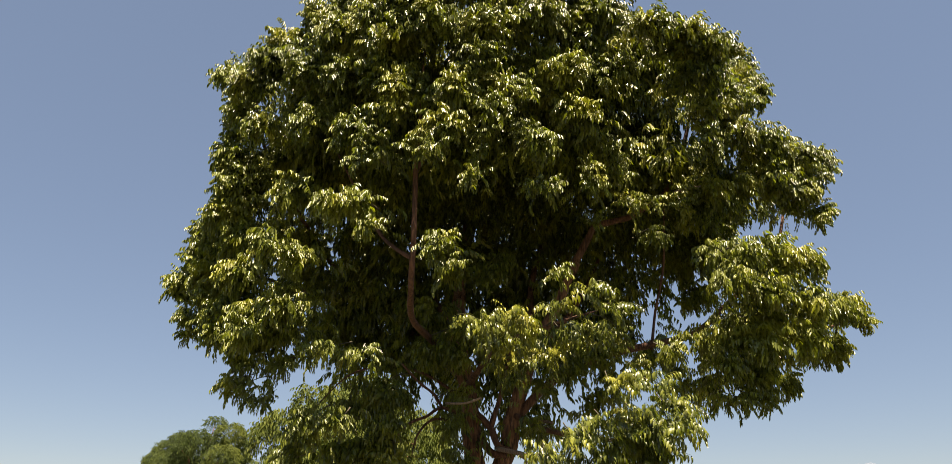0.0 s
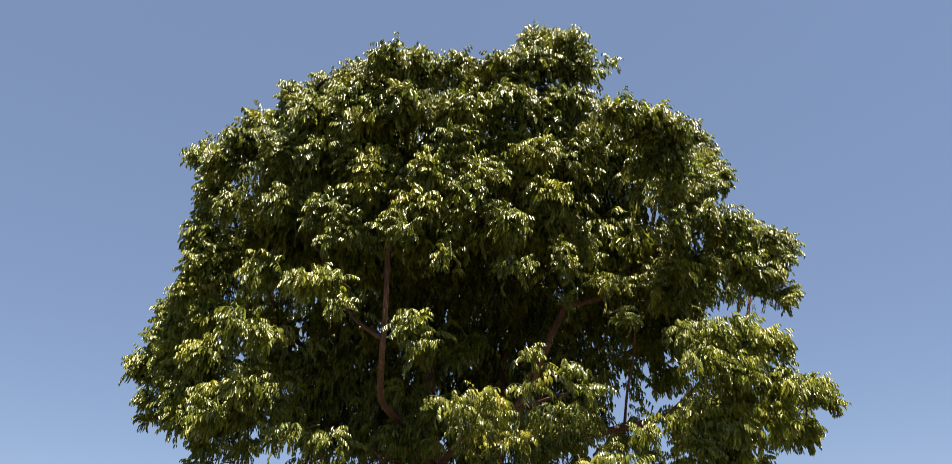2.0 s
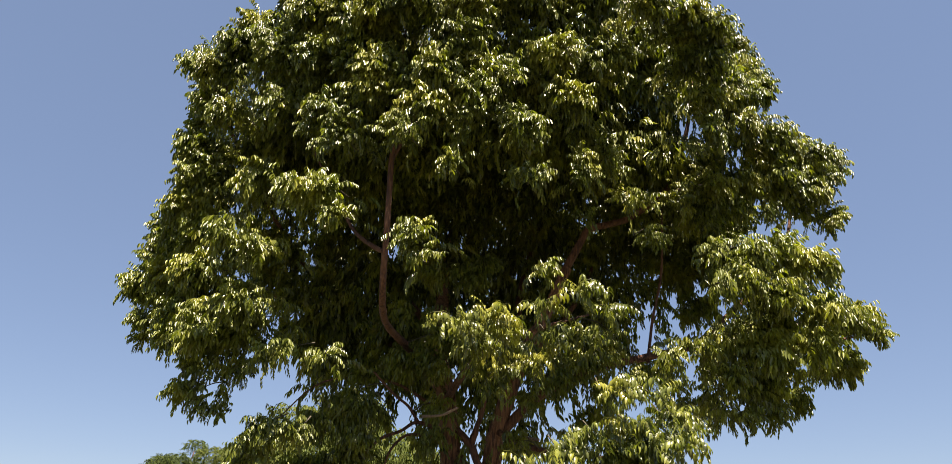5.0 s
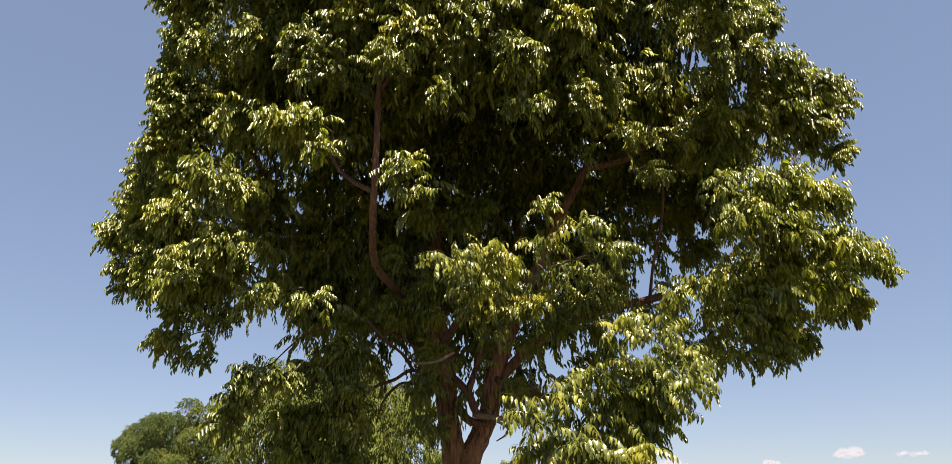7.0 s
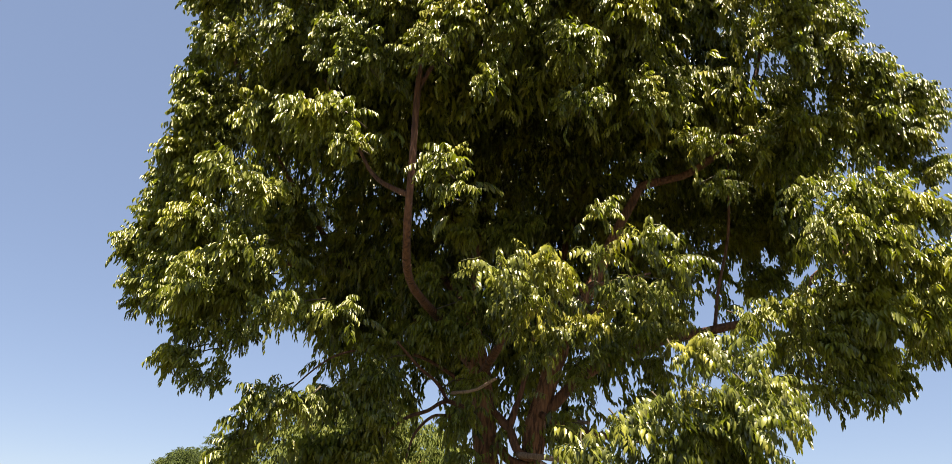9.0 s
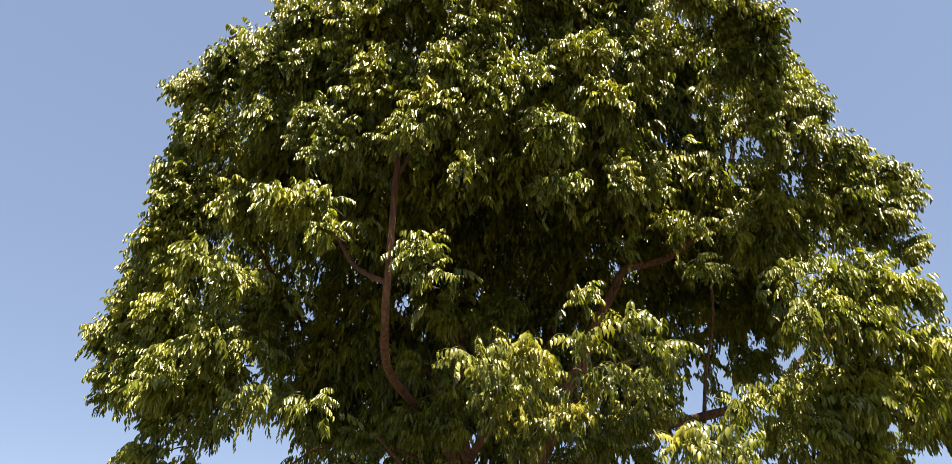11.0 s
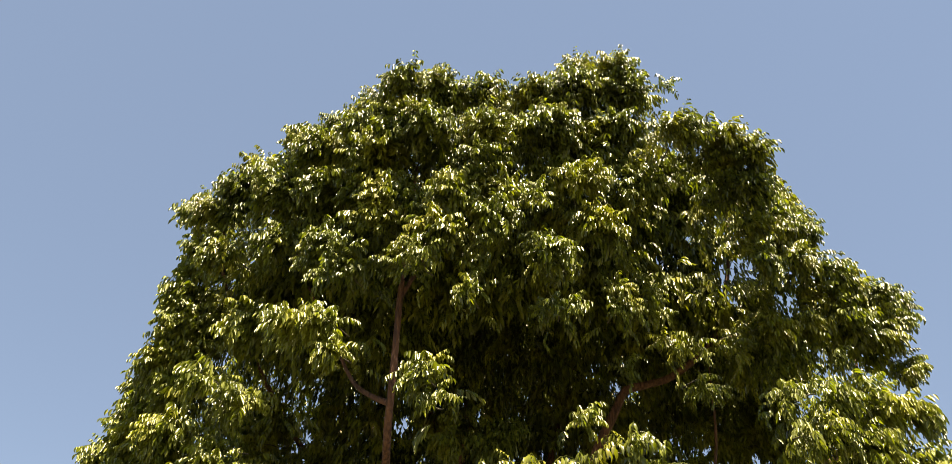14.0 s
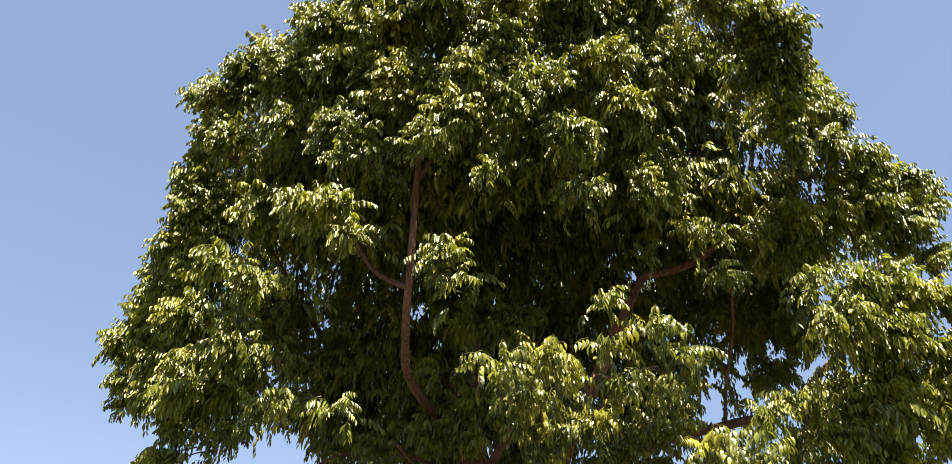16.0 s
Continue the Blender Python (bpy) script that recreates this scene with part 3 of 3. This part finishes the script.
# gaps between the boughs where the sky shows: x, z and radius beside the trunk; they widen towards the back
OPENINGS = [(3.38, 7.72, 0.25), (3.60, 7.60, 0.20), (3.28, 7.28, 0.19), (3.37, 7.08, 0.12), (2.42, 7.90, 0.14), (0.99, 6.02, 0.11), (2.75, 6.52, 0.10), (2.93, 6.15, 0.10), (3.90, 6.87, 0.10),
            (-0.75, 3.21, 0.19), (-0.62, 3.13, 0.13), (-0.86, 3.00, 0.16), (-0.74, 2.78, 0.20), (-0.62, 2.46, 0.17), (-0.74, 2.25, 0.19),
            (-2.50, 3.55, 0.17), (-2.31, 3.58, 0.15), (-2.18, 3.49, 0.11), (-2.73, 3.32, 0.20), (-2.90, 2.94, 0.24), (-2.44, 3.43, 0.13), (-2.67, 3.26, 0.15), (-2.81, 3.02, 0.14),
            (2.52, 4.72, 0.11), (2.47, 4.42, 0.19), (2.46, 4.15, 0.16), (1.58, 3.48, 0.19), (1.34, 3.26, 0.20), (0.71, 3.18, 0.17), (0.22, 3.11, 0.18), (-0.60, 3.22, 0.14),
            (-0.37, 2.24, 0.15), (4.24, 6.32, 0.17), (4.08, 7.15, 0.16), (1.78, 5.89, 0.15), (2.70, 7.91, 0.13)]


def open_gap(row):
    """Whether a leaf, by its middle or its tip, hangs in one of the gaps."""
    at, turn, _, k = row
    for out, down, share in ((0.17, 0.08, 1.0), (0.30, 0.20, 0.85)):
        x, y, z = at[0] + out * k * math.cos(turn), at[1] + out * k * math.sin(turn), at[2] - down * k
        s = (y - 1.6) / 8.9
        if any((x - 0.15 - (gx - 0.15) * s) ** 2 + (z - 1.55 - (gz - 1.55) * s) ** 2 < (gr * s * share) ** 2 for gx, gz, gr in OPENINGS):
            return True
    return False


def before_stem(row):
    """Whether a leaf hangs in front of the bare stem that rises through the face of the crown."""
    at, turn, _, k = row
    x, y, z = at[0] + 0.15 * k * math.cos(turn), at[1] + 0.15 * k * math.sin(turn), at[2] - 0.08 * k
    s = (y - 2.2) / 7.15
    return y < 9.45 and abs(x - 0.05 + 0.93 * s) < 0.15 and 1.55 + 3.75 * s < z < 1.55 + 5.05 * s


def porous(row):
    """Whether a small chink of sky goes through the crown here."""
    at, turn, _, k = row
    x, y, z = at[0] + 0.17 * k * math.cos(turn), at[1] + 0.17 * k * math.sin(turn), at[2] - 0.08 * k
    s = (y - 1.6) / 8.9
    return 3.6 < z < 8.0 and noise.noise(Vector(((x - 0.15) / s * 2.4, (z - 1.55) / s * 2.4, 5.0))) > 0.43


def build_big_tree():
    rng = np.random.default_rng(7)
    tree = thing("tree", TRUNK, "broad-crowned tree with glossy drooping leaves and forked red-brown trunk", "tree")
    bm = bmesh.new()
    tube(bm, [(0.14, 12.2, -0.25), (0.13, 12.2, 0.25), (0.11, 12.2, 0.9), (0.10, 12.2, 1.5), (0.11, 12.2, 1.78), (0.12, 12.2, 1.96)], (0.46, 0.34, 0.265, 0.240, 0.215, 0.08), 44, 22, 0.10, 3, 0.02)
    part("trunk", bm, BARK, tree, "red-brown trunk with rough furrowed bark")
    for k, (points, radii) in enumerate(BRANCHES):
        bm = bmesh.new()
        tube(bm, points, radii, 40 if k < 2 else 9, 18 if k < 2 else 6, 0.09, k * 3.7, 0.014 if k < 2 else 0)
        part("limb", bm, BARK if k < 2 else LIMB_BARK, tree)
    # short sawn-off stubs, bare of leaves
    for points, radii in (
        ([(0.33, 11.75, 2.79), (0.58, 10.80, 2.64), (0.76, 9.87, 2.49)], (0.038, 0.032, 0.024)),
        ([(0.90, 12.10, 3.28), (1.18, 11.70, 3.18)], (0.028, 0.022)),
        ([(-0.46, 11.30, 3.41), (-0.17, 10.60, 3.30), (0.05, 9.85, 3.25)], (0.019, 0.017, 0.015)),
        ([(0.59, 11.90, 2.75), (0.76, 11.80, 2.63), (0.73, 11.70, 2.53), (0.60, 11.60, 2.44)], (0.020, 0.017, 0.014, 0.008)),
        ([(3.22, 10.90, 6.77), (3.57, 10.70, 6.77), (3.89, 10.50, 6.73)], (0.032, 0.024, 0.012)),
    ):
        bm = bmesh.new()
        tube(bm, points, radii, 9, 5, 0.12, 41)
        part("branch_stub", bm, STUB_BARK, tree, "pale bare cut branch stub")
    woody = [np.array(q) for points, _ in BRANCHES[2:] for q in spline(points, 8)[4:]]
    leaves = leaf_set(3, 8, 0.120, 0.36, (6, 9), droop=0.25)
    upper = leaf_set(5, 10, 0.120, 0.36, (6, 9), 1, 0.05)
    singles, shaded = [], []
    for name, clumps in BOUGHS.items():
        rows, near = [], name.startswith("front")
        rng = np.random.default_rng(len(name) * 31 + len(clumps))
        if not near and name != "middle_front":
            # small sprays between neighbouring clumps close the crown's surface
            spots = [np.array(c) for c in clumps]
            pairs = set()
            for i, c in enumerate(spots):
                close = sorted((np.linalg.norm(c[:3] - d[:3]), j) for j, d in enumerate(spots) if j != i)[:3]
                pairs |= {tuple(sorted((i, j))) for far, j in close if far < 1.5 and (spots[i][2] + spots[j][2] > 12.6 or spots[i][0] < -3.4)}
            for i, j in sorted(pairs):
                c = (spots[i] + spots[j]) / 2
                at = c[:3] + (HEART - c[:3]) * 0.03 + rng.normal(0, 0.08, 3)
                rows += clump_sprays(rng, at, c[3] * 0.85, 6, HEART, 0.5, 0.64, 0.80)
        for x, y, z, r in clumps:
            rows += clump_sprays(rng, (x, y, z), r, 7 if name == "front_low" else 5 if near else 5 if name.startswith("core") else 10, HEART, 0.40 if near else 0.48, 0.85 if near else 0.68, 0.95 if near else 0.82)
            if not near and z > 5.2:
                # stray sprays break up the rows of clumps
                for _ in range(2 if z > 7.4 or abs(x - 0.4) > 3.2 else 1):
                    dx, dy, dz = rng.normal(0, (0.26, 0.12, 0.24))
                    if abs(x - HEART[0]) > 2.4:
                        dx = -math.copysign(dx, x - HEART[0])
                    at = (x + dx, y + dy, z - abs(dz) if name in ("top", "right_upper") else z + dz)
                    rows += clump_sprays(rng, at, r * 0.6, 6, HEART, 0.5, 0.62, 0.80)
            inner = np.array((x + (HEART[0] - x) * 0.05, y + 0.45, z + 0.05))
            if not name.startswith("core"):
                shaded += [row for row in clump_leaves(rng, tuple(inner), r, 3 if near else 5 if name == "middle_front" else 22 if z > 7.2 or abs(x - 0.4) > 3.2 else 8, spread=0.85, most=0.9) if (near or not porous(row)) and not open_gap(row) and not before_stem(row)]
            # a twig from the nearest limb to the clump, unless it would cross a gap
            tip = np.array((x, y, z + r * 0.25))
            root = min(woody, key=lambda q: np.linalg.norm(q - tip) + 0.5 * max(0, q[2] - tip[2]))
            far = np.linalg.norm(root - tip)
            sag = root * 0.45 + tip * 0.55 + rng.normal(0, 0.05, 3) * far + (0, 0, 0.10 * far)
            if far > 0.6:
                root = tip + (HEART - tip) * 0.07 - (0, 0, 0.08)
                sag, far = (root + tip) / 2 + rng.normal(0, 0.02, 3), 0.2
            if any(open_gap((root + (tip - root) * u, 0, 0, 0)) for u in (0.2, 0.4, 0.6, 0.8, 1.0)):
                continue
            bm = bmesh.new()
            tube(bm, [tuple(root), tuple(sag), tuple(tip)], (0.008 + 0.005 * far, 0.007 + 0.002 * far, 0.004), 5, 4, 0.1)
            part("twig", bm, TWIG, tree)
        rows = [row for row in rows if not open_gap(row) and not before_stem(row) and not (name.startswith("core") and porous(row))]
        if name in ("front", "front_low"):
            order = sorted(range(len(rows)), key=lambda k: rows[k][0][1])[:150]
            singles += [rows[k] for k in order]
            rows = [row for k, row in enumerate(rows) if k not in set(order)]
        ob = part_mesh("foliage", joined_leaves("foliage", rows, leaves if near else upper, rng), LEAF, tree, "glossy dark green hanging pinnate leaves")
        ob["kind"] = "stuff"
    # the back of the crown, its shaded inside
    rng = np.random.default_rng(8)
    rows = shaded
    for k in range(34):
        a, h = rng.uniform(0.05, math.pi - 0.05), rng.uniform(-0.75, 0.85)
        c = HEART + np.array((math.cos(a) * 5.0, math.sin(a) * 3.5, h * 3.4)) * (math.sqrt(1 - h * h * 0.8), math.sqrt(1 - h * h * 0.8), 1)
        if c[1] > 12.4:
            rows += [row for row in clump_leaves(rng, tuple(c), rng.uniform(0.42, 0.6), 24, heart=HEART, spread=0.5) if not porous(row)]
    # the high leaves are packed densely to shade the inside
    high, low = 11500, 3400
    while high or low:
        v = rng.uniform(-1, 1, 3)
        if not 0.25 < v.dot(v) < 1:
            continue
        p = HEART + v * (4.9, 3.4, 3.2)
        if not (high if p[2] > 7.3 else low):
            continue
        face = np.interp(p[0], (-5, -2.8, -0.5, 1.8, 3.6, 5.5), (11.9, 10.4, 9.6, 10.1, 11.0, 11.6)) + (2.9 if 3.2 < p[2] < 7.3 else -0.1)
        if p[1] < face or (p[1] > 12.3 and p[2] < 8.0 and rng.uniform() < 0.45):
            continue
        if noise.noise(Vector(p) * 1.3) < (-0.10 if p[2] < 5.8 else -0.3):
            continue
        row = (p, rng.uniform(0, 2 * math.pi), int(rng.integers(0, 4)), rng.uniform(0.9, 1.4))
        if not open_gap(row) and not porous(row):
            rows.append(row)
            if p[2] > 7.3:
                high -= 1
            else:
                low -= 1
    ob = part_mesh("foliage", joined_leaves("foliage", rows, leaf_set(4, 6, 0.125, 0.40, (6, 9), False), rng), LEAF, tree)
    ob["kind"] = "stuff"
    # single leaves of the boughs that hang lowest and foremost
    meshes = {}
    for at, turn, cls, k in singles:
        j = int(rng.integers(len(leaves[cls])))
        if (cls, j) not in meshes:
            v, f, n = leaves[cls][j]
            me = bpy.data.meshes.new("leaf")
            me.from_pydata([tuple(q) for q in v], [], [tuple(face) for face in np.split(f, np.cumsum(n)[:-1])])
            me.materials.append(LEAF)
            me.shade_smooth()
            meshes[cls, j] = me
        ob = new("leaf", meshes[cls, j])
        ob.parent = tree
        ob.matrix_parent_inverse = tree.matrix_world.inverted()
        ob.matrix_basis = Matrix.LocRotScale(Vector(at), Euler((rng.normal(0, 0.16), rng.normal(0, 0.16), turn)), Vector((k, k, k)))


build_big_tree()


# ---- trees behind ----
def small_tree(name, at, height, width, seed, material, leaf_size, per, label, low=0.35, count=46, group="", clump=0.11, fine=False, uneven=(0.72, 0.95)):
    """A rounder tree: a short trunk, limbs to each clump of the crown, many small leaves."""
    rng = np.random.default_rng(seed)
    tree = thing(name, at, label, "tree", group)
    at = np.array(at, float)
    bm = bmesh.new()
    tube(bm, [tuple(at + (0, 0, -0.2)), tuple(at + (0.05, 0, height * 0.2)), tuple(at + (-0.05, 0.05, height * 0.45)), tuple(at + (0.05, 0, height * 0.8))], (width * 0.05, width * 0.035, width * 0.028, width * 0.008), 12, 5)
    part("trunk", bm, BARK, tree)
    leaves = leaf_set(seed, 4, leaf_size, leaf_size * 2.6, (4, 6), fine)
    rows, mid = [], at + (0, 0, height * (low + 1) / 2)
    half = height * (1 - low) / 2
    for k in range(count):
        zf = 1 - 2 * (k + 0.5) / count
        a = k * 2.39996 + rng.normal(0, 0.25)
        flat = math.sqrt(1 - zf * zf)
        q = rng.uniform(*uneven)
        c = mid + np.array((math.cos(a) * flat * width / 2, math.sin(a) * flat * width / 2, zf * half)) * q
        r = width * clump * rng.uniform(0.65, 1.35)
        rows += clump_leaves(rng, c, r, per * (0.35 / r) ** 2 * (r / (width * clump)) ** 2, heart=mid, spread=0.9, shell=0.6)
        if k % 3 == 0:
            bm = bmesh.new()
            tube(bm, [tuple(at + (0, 0, height * 0.3)), tuple((mid + c) / 2 + (0, 0, -0.1)), tuple(c)], (width * 0.014, width * 0.009, width * 0.003), 6, 3)
            part("limb", bm, BARK, tree)
    for _ in range(count * per // 5):
        v = rng.normal(size=3)
        v *= rng.uniform(0, 0.7) / np.linalg.norm(v)
        rows.append((mid + v * (width / 2, width / 2, half), rng.uniform(0, 6.28), int(rng.integers(0, 4)), 1.3))
    ob = part_mesh("crown", joined_leaves("crown", rows, leaves, rng), material, tree)
    ob["kind"] = "stuff"


small_tree("tree", (-3.6, 22.6, 0), 5.8, 5.1, 11, LEAF_SECOND, 0.13, 130, "smaller olive-green leafy tree standing close behind the big tree", 0.2, 46, clump=0.15)
small_tree("tree", (-13.9, 38.6, 0), 6.7, 5.3, 12, LEAF_FAR, 0.085, 350, "round dense dark green tree standing alone in the open", 0.2, 52, clump=0.135, uneven=(0.58, 0.98))
small_tree("tree", (-2.4, 72, 0), 7.0, 3.2, 13, LEAF_SECOND, 0.22, 70, "small pale green tree far off", 0.25, 26, clump=0.16)
small_tree("tree", (5.1, 74, 0), 6.0, 4.2, 14, LEAF_SECOND, 0.22, 70, "low pale green tree far off", 0.25, 26, clump=0.16)


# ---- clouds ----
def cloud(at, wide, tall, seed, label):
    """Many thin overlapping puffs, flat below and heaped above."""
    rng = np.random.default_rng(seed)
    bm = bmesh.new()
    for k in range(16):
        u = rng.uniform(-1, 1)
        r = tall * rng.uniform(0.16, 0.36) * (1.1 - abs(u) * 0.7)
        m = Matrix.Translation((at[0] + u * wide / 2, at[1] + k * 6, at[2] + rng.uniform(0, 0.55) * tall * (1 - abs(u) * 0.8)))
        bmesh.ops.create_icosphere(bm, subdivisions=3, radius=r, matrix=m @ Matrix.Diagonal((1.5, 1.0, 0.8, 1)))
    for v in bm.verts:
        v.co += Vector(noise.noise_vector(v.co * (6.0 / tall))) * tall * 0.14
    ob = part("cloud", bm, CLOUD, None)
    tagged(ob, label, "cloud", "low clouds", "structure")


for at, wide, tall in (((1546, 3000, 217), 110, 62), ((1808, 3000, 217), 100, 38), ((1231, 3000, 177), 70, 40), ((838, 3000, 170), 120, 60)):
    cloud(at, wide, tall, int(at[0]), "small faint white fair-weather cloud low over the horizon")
